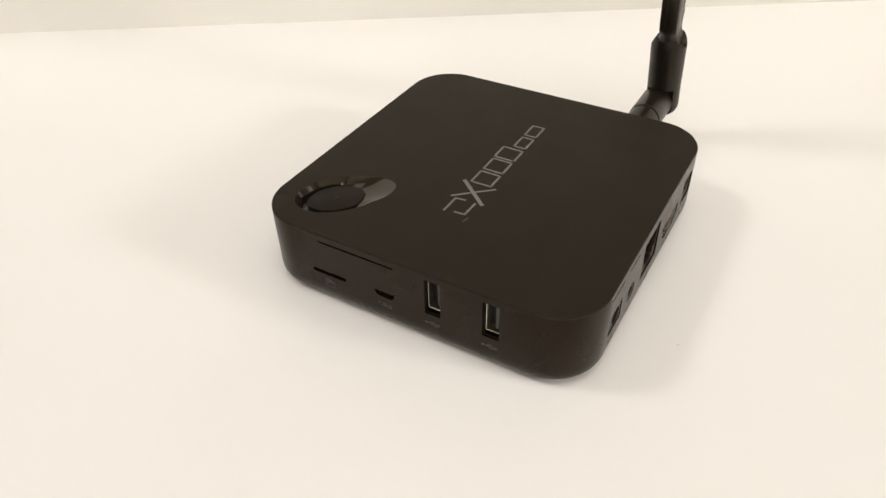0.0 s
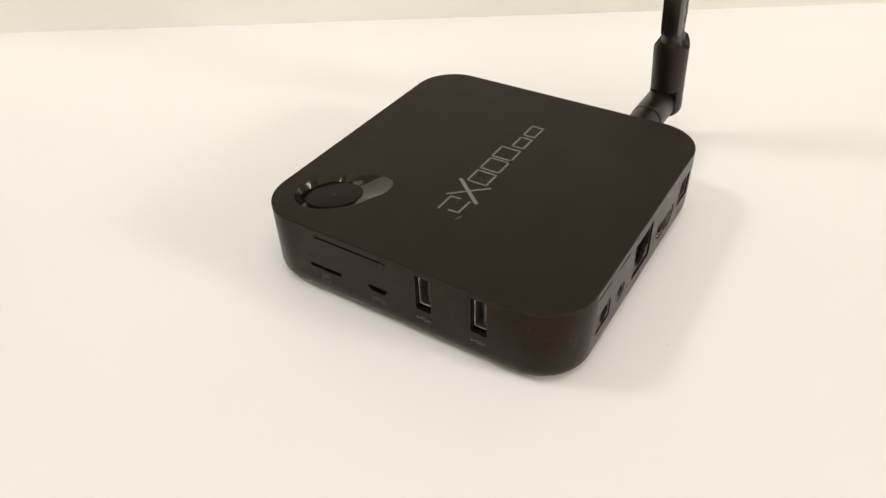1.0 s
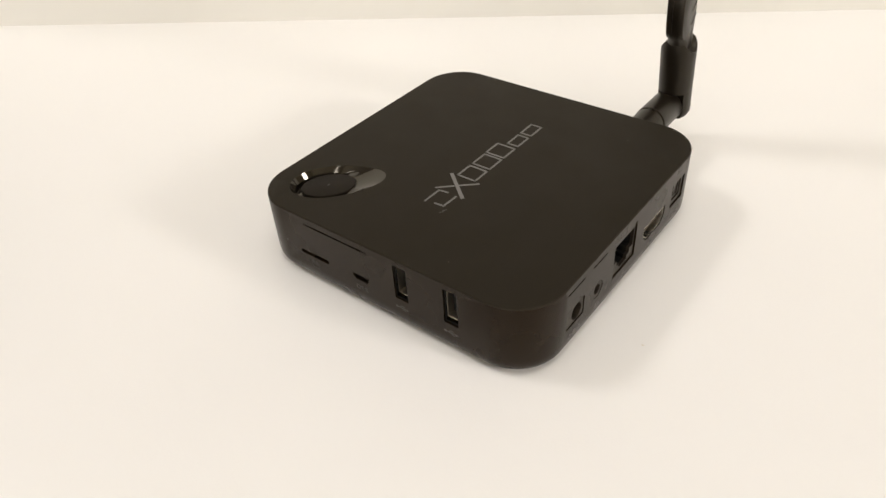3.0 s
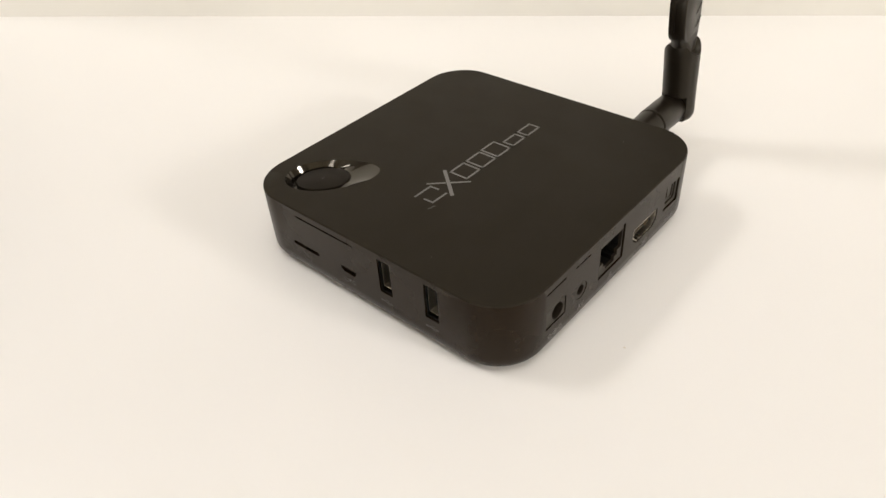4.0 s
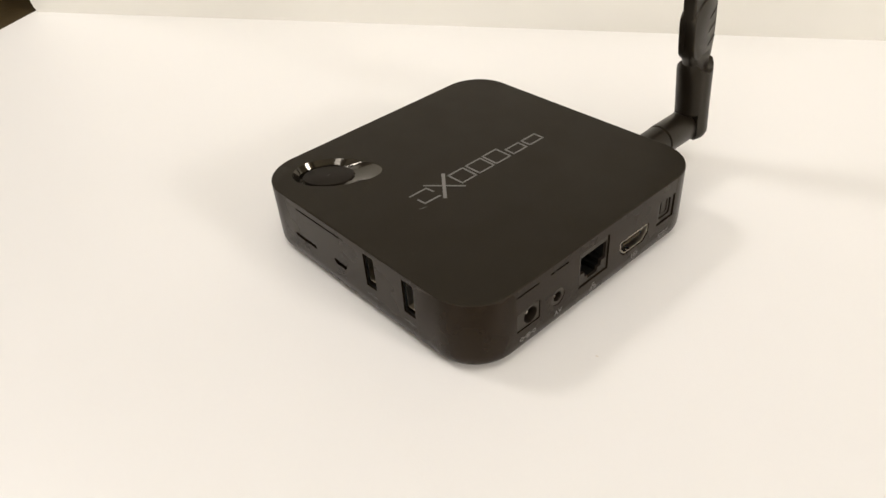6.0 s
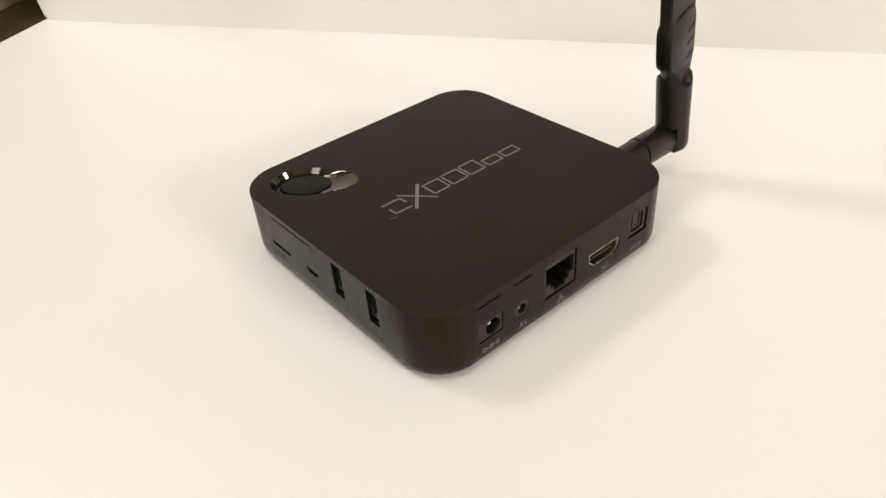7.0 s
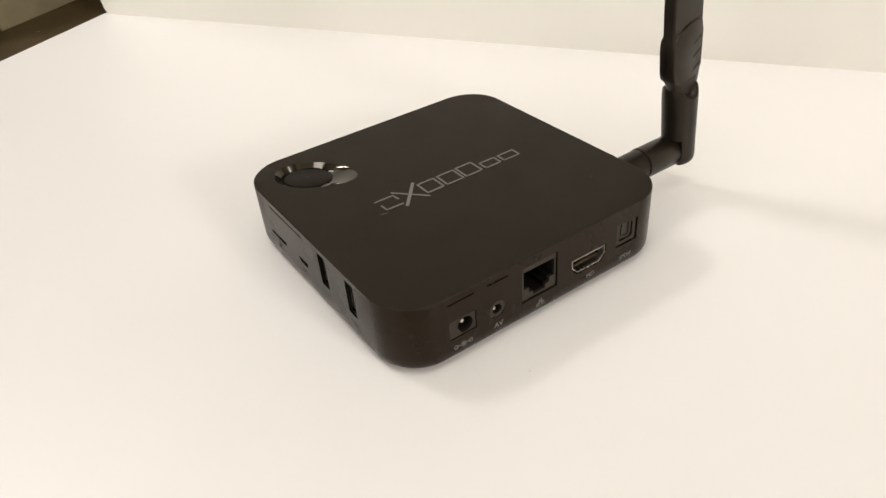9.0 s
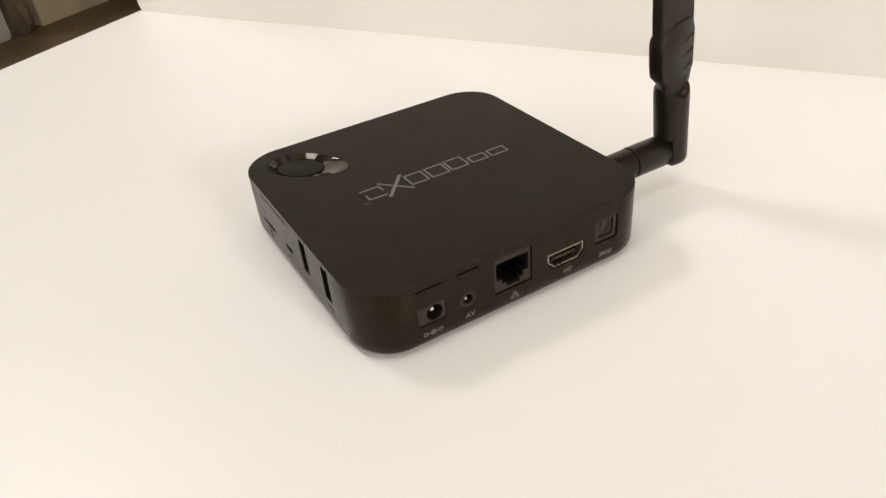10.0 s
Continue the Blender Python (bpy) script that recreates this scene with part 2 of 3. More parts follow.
for k in range(13):
    h = k / 12
    girth = 0.92 + 0.16 * math.sin(h * 9.0) - 0.55 * h ** 4
    ring = []
    for i in range(64):
        t = 2 * math.pi * i / 64
        w = girth * (1 + 0.10 * math.sin(3 * t + 4 * h) + 0.13 * math.sin(8 * t + 5 * h) + 0.05 * math.sin(15 * t - 7 * h))
        ring.append(room_point(-0.089 + 0.026 * w * math.cos(t), 0.0580 + 0.0128 * w * math.sin(t), LEDGE + 0.066 * h))
    rings.append(ring)
loft(bm, rings)
tagged(part("crumpled_cloth", bm, M_SACK, unit=1.0, smooth=60), "crumpled dark brown cloth wedged between two boxes", "cloth")

# ---- desk and backboard ----
desk = thing("desk", "white laminate desk with a bare, smooth top", "desk", at=(0, 0, 0))
slab("desktop", M_DESK, -0.004, 1.5, -0.024, 0.8, -0.028, 0.0, desk, bevel=0.0015)
for lu, lv in ((0.04, 0.04), (1.41, 0.04), (0.04, 0.71), (1.41, 0.71)):
    slab("leg", M_LEG, lu, lu + 0.05, lv, lv + 0.05, FLOOR_Z, -0.028, desk, bevel=0.003)
bm = bmesh.new()     # its free end leans out slightly and is worn at the foot
loft(bm, [[room_point(u, v, z) for u, v in rounded(end, 1.5, -0.022, -0.001)] for end, z in ((0.0010, 0.0), (-0.0012, 0.004), (-0.0020, 0.010), (-0.026, 0.30))])
board = part("backboard", bm, M_BOARD, unit=1.0)
tagged(board, "off-white painted board standing along the back of the desk", "board", kind="structure")

# ---- the small black media box ----
box = thing("media_box", "small square matte black media player box on a white desk", "media player")


def cut_outlines():
    cuts = [("front", rounded(-3.28, -0.46, 2.465, 2.535, 0.03, 3), 0.6),
            ("front", rounded(-3.63, -2.31, 1.17, 1.33, 0.075, 4), 0.9),
            ("front", [(-1.19, 1.39), (-1.19, 1.30), (-1.07, 1.17), (-0.58, 1.17), (-0.46, 1.30), (-0.46, 1.39)], 0.9),
            ("front", rounded(0.65, 1.19, 1.21, 2.55, 0.03, 2), 1.3),
            ("front", rounded(2.60, 3.15, 1.21, 2.55, 0.03, 2), 1.3),
            ("right", rounded(-3.96, -2.94, 2.445, 2.51, 0.03, 3), 0.6),
            ("right", rounded(-2.42, -1.56, 2.445, 2.51, 0.03, 3), 0.6),
            ("right", rounded(-3.95, -2.89, 1.03, 1.77, 0.03, 2), 1.0),
            ("right", circle(-2.03, 1.33, 0.33), 1.0),
            ("right", rounded(-0.98, 0.57, 0.97, 2.41, 0.03, 2), 1.4),
            ("right", hdmi_outline(0.05), 1.2),
            ("right", rounded(3.38, 4.41, 1.18, 2.15, 0.03, 2), 1.0),
            ("top", dish_outline(), 0.42)]
    return cuts


def hdmi_outline(grow=0.0):
    a0, a1, b0, b1 = 1.28 - grow, 2.83 + grow, 1.02 - grow, 1.60 + grow
    return [(a0, b1), (a0, b0 + 0.26), (a0 + 0.26, b0), (a1 - 0.26, b0), (a1, b0 + 0.26), (a1, b1)]


DISH = (-4.02, -3.77)     # the button's middle
OVAL = (-3.77, -3.52)     # the dish's middle
OVAL_A, OVAL_B = 1.71, 0.98


def dish_outline(n=72):
    """An egg on the diagonal, blunt at the corner of the lid, pointed inwards."""
    pts = []
    for i in range(n):
        t = 2 * math.pi * i / n
        a, b = OVAL_A * math.cos(t), OVAL_B * math.sin(t) * (1 - 0.16 * math.cos(t))
        pts.append((OVAL[0] + (a + b) * 0.7071, OVAL[1] + (a - b) * 0.7071))
    return pts[::-1]


def carved(solid, cutter):
    """The mesh of a solid less a cutter; both objects are used up."""
    mod = solid.modifiers.new("openings", "BOOLEAN")
    mod.operation, mod.object, mod.solver = "DIFFERENCE", cutter, "EXACT"
    bpy.context.view_layer.update()
    cut = bpy.data.meshes.new_from_object(solid.evaluated_get(bpy.context.evaluated_depsgraph_get()))
    for ob in (solid, cutter):
        bpy.data.objects.remove(ob, do_unlink=True)
    return cut


def build_shell():
    profile = [(0.42, BASE), (0.25, BASE + 0.02), (0.12, BASE + 0.08), (0.05, BASE + 0.18), (0.012, BASE + 0.30), (0.0, BASE + 0.5), (0.0, TOP - 0.05), (0.008, TOP - 0.025), (0.024, TOP - 0.008), (0.05, TOP)]
    bm = bmesh.new()
    loft(bm, [[(a, b, z) for a, b in rounded(X0 + i, X1 - i, Y0 + i, Y1 - i, RADIUS - i, 16)] for i, z in profile])
    shell = part("shell", bm, M_SHELL, None, smooth=0)
    bm = bmesh.new()
    for face, outline, depth in cut_outlines():
        prism(bm, outline, face, -0.3, depth)
    cut = carved(shell, part("cutter", bm, M_SHELL, None, smooth=0))
    ob = link_mesh("shell", cut, M_SHELL, box, smooth=28)
    cut.materials.append(M_LID)
    for p in cut.polygons:
        if p.area > 8e-4:
            p.use_smooth = False
        p.material_index = 1 if p.normal.z > 0.15 and p.center.z > (TOP - 0.06) * CM else 0


build_shell()
for fx, fy in ((X0 + 1.6, Y0 + 1.6), (X1 - 1.6, Y0 + 1.6), (X0 + 1.6, Y1 - 1.6), (X1 - 1.6, Y1 - 1.6)):
    bm = bmesh.new()
    loft(bm, [[(a, b, z) for a, b in circle(fx, fy, r, 20)] for r, z in ((0.45, 0.0), (0.48, 0.03), (0.48, BASE + 0.01))])
    part("rubber_foot", bm, M_SEAM, box)

# the glossy teardrop dish with its round button
bm = bmesh.new()
rim = dish_outline()
N = len(rim)
rings = []


def button_oval(a, b, n=48):
    """An ellipse on the lid's diagonal round the button's middle."""
    turn = radians(49)
    pts = [(a * math.cos(2 * math.pi * k / n), b * math.sin(2 * math.pi * k / n)) for k in range(n)]
    return [(DISH[0] + p * math.cos(turn) - q * math.sin(turn), DISH[1] + p * math.sin(turn) + q * math.cos(turn)) for p, q in pts]


def oval_reach(way, a=1.0, b=0.71):
    """How far the button's oval reaches in a direction."""
    turn = radians(49)
    p, q = way.x * math.cos(turn) + way.y * math.sin(turn), way.y * math.cos(turn) - way.x * math.sin(turn)
    return 1 / math.sqrt((p / a) ** 2 + (q / b) ** 2)


def dish_depth(x, y, s, tail):
    """Depth under the lid: a steep wall round the blunt end, a trough that runs out along the tail."""
    a, b = ((x - OVAL[0]) + (y - OVAL[1])) * 0.7071, ((x - OVAL[0]) - (y - OVAL[1])) * 0.7071
    c = max(-1.0, min(1.0, a / OVAL_A))
    half = OVAL_B * math.sqrt(max(0.0, 1 - c * c)) * (1 - 0.16 * c) + 1e-6
    across = max(0.0, 1 - (b / half) ** 2)
    along = min(1.0, max(0.0, (1 - c) / 0.75))
    trough = 0.20 * across ** 0.8 * along * along * (3 - 2 * along)
    wall = 0.36 * min(1.0, s / 0.55)
    return wall * (1 - tail) + min(trough, 0.36) * tail


for s in (0.0, 0.03, 0.08, 0.15, 0.24, 0.35, 0.45, 0.55, 0.70, 0.85, 1.0):
    ring = []
    for x, y in rim:
        way = Vector((x - DISH[0], y - DISH[1])).normalized()
        tail = min(1.0, max(0.0, (way.x + way.y) * 0.7071 + 0.1)) ** 2      # 1 towards the pointed end
        way *= oval_reach(way)
        px, py = x * (1 - s) + (DISH[0] + way.x) * s, y * (1 - s) + (DISH[1] + way.y) * s
        ring.append((px, py, TOP - dish_depth(px, py, s, tail) - 0.002))
    rings.append(ring)
rings.append([(x, y, TOP - 0.40) for x, y, z in rings[-1]])
rings.append([(x, y, TOP - 0.41) for x, y in rim])
loft(bm, rings, cap=False)
part("button_dish", bm, M_GLOSS, box, "glossy black teardrop-shaped dish", smooth=40)
bm = bmesh.new()
loft(bm, [[(a, b, z) for a, b in button_oval(0.98 - e, 0.69 - e)] for e, z in ((0.0, TOP - 0.40), (0.0, TOP - 0.16), (0.015, TOP - 0.14), (0.05, TOP - 0.13))])
button = part("power_button", bm, M_BUTTON, box, "oval matte black push button")
bm = bmesh.new()
prism(bm, rounded(DISH[0] - 0.015, DISH[0] + 0.015, DISH[1] - 0.05, DISH[1] + 0.05), "top", 0.126, 0.14)
part("button_mark", bm, M_PRINT_DIM, button)


# ---- sockets ----
def usb_port(a0):
    a1, b0, b1 = a0 + 0.53, 1.22, 2.54
    c0, c1, e0, e1 = a0 + 0.05, a1 + 0.03, b0 + 0.16, b1 + 0.02     # the metal shell lies back and to one side
    bm = bmesh.new()
    tube(bm, rounded(c0, c1, e0, e1, 0.03, 3), rounded(c0 + 0.028, c1 - 0.012, e0 + 0.024, e1 - 0.012, 0.02, 3), "front", 0.13, 1.25)
    port = part("usb_port", bm, M_STEEL, box, "upright USB socket with a thin bright metal rim")
    bm = bmesh.new()
    prism(bm, rounded(c0 + 0.045, c1 - 0.016, e0 + 0.035, e1 - 0.016), "front", 0.42, 1.24)
    part("socket_back", bm, M_CAVITY, port)
    bm = bmesh.new()
    prism(bm, rounded(c0 + 0.27, c0 + 0.37, e0 + 0.08, e1 - 0.06, 0.02, 2), "front", 0.24, 0.42)
    tongue = part("tongue", bm, M_TONGUE, port)
    for k in range(4):
        c = e0 + 0.22 + 0.235 * k
        bm = bmesh.new()
        prism(bm, rounded(c0 + 0.26, c0 + 0.27, c - 0.045, c + 0.045), "front", 0.27, 0.41)
        part("contact", bm, M_GOLD, tongue)
    # black lining of the opening
    bm = bmesh.new()
    tube(bm, rounded(a0 - 0.002, a1 + 0.002, b0 - 0.007, b1 + 0.005, 0.03, 3), rounded(a0 + 0.02, a1 - 0.012, b0 + 0.02, b1 - 0.012, 0.03, 3), "front", 0.07, 0.125)
    part("lining", bm, M_CAVITY, port)
    return port


usb_port(0.655)
usb_port(2.61)

bm = bmesh.new()
prism(bm, rounded(-3.60, -2.34, 1.175, 1.21), "front", 0.12, 0.85)
card = part("card_slot", bm, M_CAVITY, box, "narrow black memory card slot")
bm = bmesh.new()
prism(bm, rounded(-3.61, -2.33, 1.18, 1.32), "front", 0.55, 0.88)
part("socket_back", bm, M_CAVITY, card)
bm = bmesh.new()
prism(bm, rounded(-1.02, -0.63, 1.24, 1.30), "front", 0.12, 0.85)
micro = part("micro_usb_port", bm, M_CAVITY, box, "small black micro USB socket")
bm = bmesh.new()
out = [(-1.17, 1.38), (-1.17, 1.305), (-1.06, 1.18), (-0.59, 1.18), (-0.48, 1.305), (-0.48, 1.38)]
tube(bm, out, grown(out, -0.02), "front", 0.10, 0.85)
part("socket_shell", bm, M_PORT, micro)

# power socket
bm = bmesh.new()
sq = rounded(-3.93, -2.91, 1.05, 1.75, 0.03, 7)
ring_in = circle(-3.31, 1.40, 0.30, 32)
f = FACES["right"]
order = sorted(range(32), key=lambda i: math.atan2(sq[i][1] - 1.40, sq[i][0] + 3.31))
sq = [sq[i] for i in order]
ring_in = sorted(ring_in, key=lambda p: math.atan2(p[1] - 1.40, p[0] + 3.31))
tube(bm, sq, ring_in, "right", 0.03, 0.9)
dc = part("power_socket", bm, M_PORT, box, "square black power socket with a bright centre pin")
bm = bmesh.new()
prism(bm, circle(-3.31, 1.40, 0.28), "right", 0.8, 0.95)
part("socket_back", bm, M_CAVITY, dc)
bm = bmesh.new()
loft(bm, [[f(a, b, d) for a, b in circle(-3.31, 1.40, r, 20)] for r, d in ((0.085, 0.8), (0.085, 0.24), (0.07, 0.20), (0.03, 0.18))])
part("pin", bm, M_STEEL, dc, "bright metal centre pin")

# audio-video jack
bm = bmesh.new()
tube(bm, circle(-2.03, 1.33, 0.325), circle(-2.03, 1.33, 0.19), "right", 0.02, 0.9)
av = part("audio_jack", bm, M_PORT, box, "round black jack socket with a metal contact")
bm = bmesh.new()
prism(bm, circle(-2.03, 1.33, 0.19), "right", 0.7, 0.85)
part("socket_back", bm, M_CAVITY, av)
bm = bmesh.new()
loft(bm, [[f(a, b, d) for a, b in circle(-2.06, 1.28, r, 16)] for r, d in ((0.07, 0.7), (0.07, 0.16), (0.05, 0.13), (0.02, 0.12))])
part("contact", bm, M_STEEL, av)

# network socket: a housing with a stepped opening
RJ = [(-0.87, 2.18), (-0.87, 1.47), (-0.64, 1.47), (-0.64, 1.27), (-0.47, 1.27), (-0.47, 1.11), (0.07, 1.11), (0.07, 1.27), (0.24, 1.27), (0.24, 1.47), (0.46, 1.47), (0.46, 2.18)]
RJ_OUT = [(-0.95, 2.38), (-0.95, 1.50), (-0.95, 1.40), (-0.95, 1.20), (-0.95, 1.0), (-0.80, 1.0), (0.40, 1.0), (0.54, 1.0), (0.54, 1.20), (0.54, 1.40), (0.54, 1.50), (0.54, 2.38)]
bm = bmesh.new()
tube(bm, RJ_OUT, RJ, "right", 0.05, 0.16)
lan = part("network_socket", bm, M_PORT, box, "black network socket with a stepped opening")
# same housing further in, darkened by colour for the shade in the opening
bm = bmesh.new()
tube(bm, RJ_OUT, RJ, "right", 0.162, 1.15)
part("socket_lining", bm, M_CAVITY, lan, "black inner walls with the recess's shade put into the colour")
bm = bmesh.new()
prism(bm, rounded(-0.94, 0.53, 1.02, 2.36), "right", 1.15, 1.35)
part("socket_back", bm, M_CAVITY, lan)
for k in range(8):
    c = -0.66 + 0.13 * k
    bm = bmesh.new()
    f = FACES["right"]
    loft(bm, [[f(a, b, d) for a, b in rounded(c, c + 0.045, z, z + 0.035)] for d, z in ((0.55, 2.14), (1.05, 1.85))])
    part("contact", bm, M_GOLD, lan)

# video socket
bm = bmesh.new()
out = hdmi_outline()
tube(bm, out, grown(out, -0.024), "right", 0.025, 1.1)
hd = part("video_socket", bm, M_STEEL, box, "bright metal-rimmed video socket with gold contacts")
bm = bmesh.new()
prism(bm, grown(out, -0.025), "right", 0.75, 1.05)
part("socket_back", bm, M_CAVITY, hd)
bm = bmesh.new()
prism(bm, rounded(1.46, 2.65, 1.24, 1.36), "right", 0.12, 0.75)
tongue = part("tongue", bm, M_CAVITY, hd)
for k in range(9):
    c = 1.58 + 0.108 * k
    bm = bmesh.new()
    prism(bm, rounded(c, c + 0.04, 1.26, 1.372), "right", 0.112, 0.7)
    part("contact", bm, M_GOLD, tongue)

# optical socket: a frame with a hinged U-shaped shutter
bm = bmesh.new()
sq = rounded(3.42, 4.37, 1.22, 2.11, 0.02, 4)
inn = rounded(3.55, 4.22, 1.36, 2.08, 0.10, 4)
tube(bm, sq, inn, "right", 0.05, 0.8)
opt = part("optical_socket", bm, M_PORT, box, "square black optical audio socket with a closed shutter")
bm = bmesh.new()
prism(bm, rounded(3.585, 4.185, 1.395, 2.075, 0.12, 5), "right", 0.10, 0.5)
shutter = part("shutter", bm, M_PORT, opt)
bm = bmesh.new()
tube(bm, rounded(3.66, 4.09, 1.47, 2.10, 0.12, 5), rounded(3.71, 4.04, 1.53, 2.095, 0.09, 5), "right", 0.065, 0.12)
part("shutter_ridge", bm, M_PORT, shutter)
bm = bmesh.new()
prism(bm, rounded(3.5, 4.25, 1.3, 2.1), "right", 0.5, 0.78)
part("socket_back", bm, M_CAVITY, opt)


# ---- print on the case ----
def lettering(text, face, a, b, height, mat, name="label_text"):
    cu = bpy.data.curves.new(name, "FONT")
    cu.body, cu.size, cu.align_x, cu.align_y = text, height * CM / 0.70, "CENTER", "CENTER"
    cu.extrude = 0.00004
    cu.resolution_u = 3
    tmp = new(name, cu)
    bpy.context.view_layer.update()
    me = bpy.data.meshes.new_from_object(tmp.evaluated_get(bpy.context.evaluated_depsgraph_get()))
    bpy.data.objects.remove(tmp, do_unlink=True)
    p = Vector(FACES[face](a, b, -0.004)) * CM
    turn = {"front": pose(0, 0, 0, 90, 0, 0), "right": pose(0, 0, 0, 90, 0, 90)}[face]
    me.transform(Matrix.Translation(p) @ turn)
    return link_mesh(name, me, mat, box, "grey printed lettering", smooth=0)


lettering("AV", "right", -2.00, 0.66, 0.20, M_PRINT)
lettering("HD", "right", 2.15, 0.65, 0.19, M_PRINT)
lettering("SPDIF", "right", 3.90, 0.64, 0.175, M_PRINT)
lettering("OTG", "front", -0.84, 0.84, 0.17, M_PRINT_DIM)


def stroke(bm, face, p, q, w):
    (a, b), (c, d) = p, q
    n = Vector((b - d, c - a)).normalized() * (w / 2)
    e = Vector((c - a, d - b)).normalized() * (w / 2)
    prism(bm, [(a - n.x - e.x, b - n.y - e.y), (c - n.x + e.x, d - n.y + e.y), (c + n.x + e.x, d + n.y + e.y), (a + n.x - e.x, b + n.y - e.y)], face, -0.006, 0.02)


def usb_mark(a, b):
    bm = bmesh.new()
    stroke(bm, "front", (a - 0.22, b), (a + 0.20, b), 0.035)
    stroke(bm, "front", (a - 0.12, b), (a - 0.02, b + 0.075), 0.03)
    stroke(bm, "front", (a - 0.02, b + 0.075), (a + 0.08, b + 0.075), 0.03)
    stroke(bm, "front", (a - 0.05, b), (a + 0.05, b - 0.075), 0.03)
    stroke(bm, "front", (a + 0.05, b - 0.075), (a + 0.13, b - 0.075), 0.03)
    prism(bm, circle(a - 0.22, b, 0.05, 12), "front", -0.007, 0.02)
    prism(bm, [(a + 0.18, b - 0.05), (a + 0.28, b), (a + 0.18, b + 0.05)], "front", -0.007, 0.02)
    part("usb_symbol", bm, M_PRINT_DIM, box, "grey printed three-pronged symbol", smooth=0)


usb_mark(0.90, 0.86)
usb_mark(2.86, 0.86)
bm = bmesh.new()
prism_pts = [(-3.16, 1.00), (-3.16, 0.70), (-2.83, 0.70), (-2.83, 0.92), (-2.92, 1.00)]
for p, q in zip(prism_pts, prism_pts[1:] + prism_pts[:1]):
    stroke(bm, "front", p, q, 0.02)
for a in (-3.08, -3.01, -2.94):
    stroke(bm, "front", (a, 0.94), (a, 0.84), 0.025)
part("card_symbol", bm, M_PRINT_DIM, box, "grey printed memory card symbol", smooth=0)
# power symbol: rings left and right of a dot
bm = bmesh.new()
for a in (-3.74, -3.16):
    tube(bm, circle(a, 0.65, 0.085, 16), circle(a, 0.65, 0.05, 16), "right", -0.006, 0.02)
prism(bm, circle(-3.45, 0.65, 0.06, 16), "right", -0.007, 0.02)
tube(bm, circle(-3.45, 0.65, 0.11, 16), circle(-3.45, 0.65, 0.085, 16), "right", -0.006, 0.02)
stroke(bm, "right", (-3.655, 0.65), (-3.56, 0.65), 0.03)
stroke(bm, "right", (-3.34, 0.65), (-3.245, 0.65), 0.03)
part("power_symbol", bm, M_PRINT, box, "grey printed power polarity symbol", smooth=0)
# network symbol: three linked squares
bm = bmesh.new()
for a, b in ((-0.18, 0.73), (-0.29, 0.56), (-0.07, 0.56)):
    tube(bm, rounded(a - 0.065, a + 0.065, b - 0.055, b + 0.055), rounded(a - 0.038, a + 0.038, b - 0.03, b + 0.03), "right", -0.006, 0.02)
stroke(bm, "right", (-0.18, 0.67), (-0.18, 0.645), 0.025)
stroke(bm, "right", (-0.29, 0.645), (-0.07, 0.645), 0.025)
part("network_symbol", bm, M_PRINT, box, "grey printed network symbol", smooth=0)


# brand mark on the lid: plain outlined shapes in a row
def brand_shape(outline, w=0.075):
    bm = bmesh.new()
    for p, q in zip(outline, outline[1:]):
        stroke(bm, "top", p, q, w)
    return part("brand_shape", bm, M_PRINT, box, "grey printed outline shape", smooth=0)


for b0, b1, inner in ((2.72, 3.47, -0.11), (1.815, 2.53, -0.11), (0.87, 1.61, -0.42), (-0.025, 0.725, -0.40), (-0.92, -0.20, -0.40)):
    brand_shape([(inner, b0), (0.34, b0), (0.34, b1), (inner, b1), (inner, b0)])
brand_shape([(-0.60, -1.00), (0.55, -1.97)], 0.13)
brand_shape([(0.55, -1.00), (0.06, -1.42)])
brand_shape([(-0.11, -1.57), (-0.56, -1.97)])
brand_shape([(-0.39, -2.79), (-0.38, -2.04), (-0.05, -2.00)])
brand_shape([(-0.02, -2.73), (0.32, -2.71), (0.34, -2.04)])
bm = bmesh.new()
stroke(bm, "top", (0.44, -3.06), (0.50, -2.96), 0.035)
stroke(bm, "top", (0.47, -2.92), (0.52, -2.82), 0.035)
part("brand_mark_bars", bm, M_PRINT_DIM, box, smooth=0)

# ---- aerial ----
AX, AZ = 2.98, 1.87
aerial = thing("antenna", "black plastic swivel antenna standing upright beside the box", "antenna")


def turned(profile, n=40):
    """A body of rings (y, radius) round the swivel's axis."""
    bm = bmesh.new()
    loft(bm, [[(a, y, b) for a, b in circle(AX, AZ, r, n)] for y, r in profile])
    return bm


part("socket_collar", turned([(Y1 - 0.3, 0.60), (7.50, 0.63), (7.52, 0.61)]), M_RUBBER, aerial)
part("seam_ring", turned([(7.45, 0.57), (7.62, 0.57)]), M_SEAM, aerial, "dark seam")
part("sleeve", turned([(7.57, 0.62), (7.60, 0.65), (9.50, 0.65), (9.56, 0.62)]), M_RUBBER, aerial)
LEAN_BLADE = Matrix.Translation(Vector((AX + 0.12, 9.70, AZ))) @ Matrix.Rotation(radians(-2.0), 4, "Y") @ Matrix.Rotation(radians(4.0), 4, "X")
TWIST = Matrix.Rotation(radians(7), 4, "Z")


def blade_part(name, bm, mat, parent=aerial, label="", smooth=32):
    bm.transform(LEAN_BLADE)
    return part(name, bm, mat, parent, label, smooth)


def blade_ring(z, wy, wx, r, n=6, cy=0.0):
    return [(a, b, z) for a, b in rounded(-wx, wx, cy - wy, cy + wy, r, n)]


# barrel: its upper end is cut flat on both sides, down to a round scoop
bm = bmesh.new()
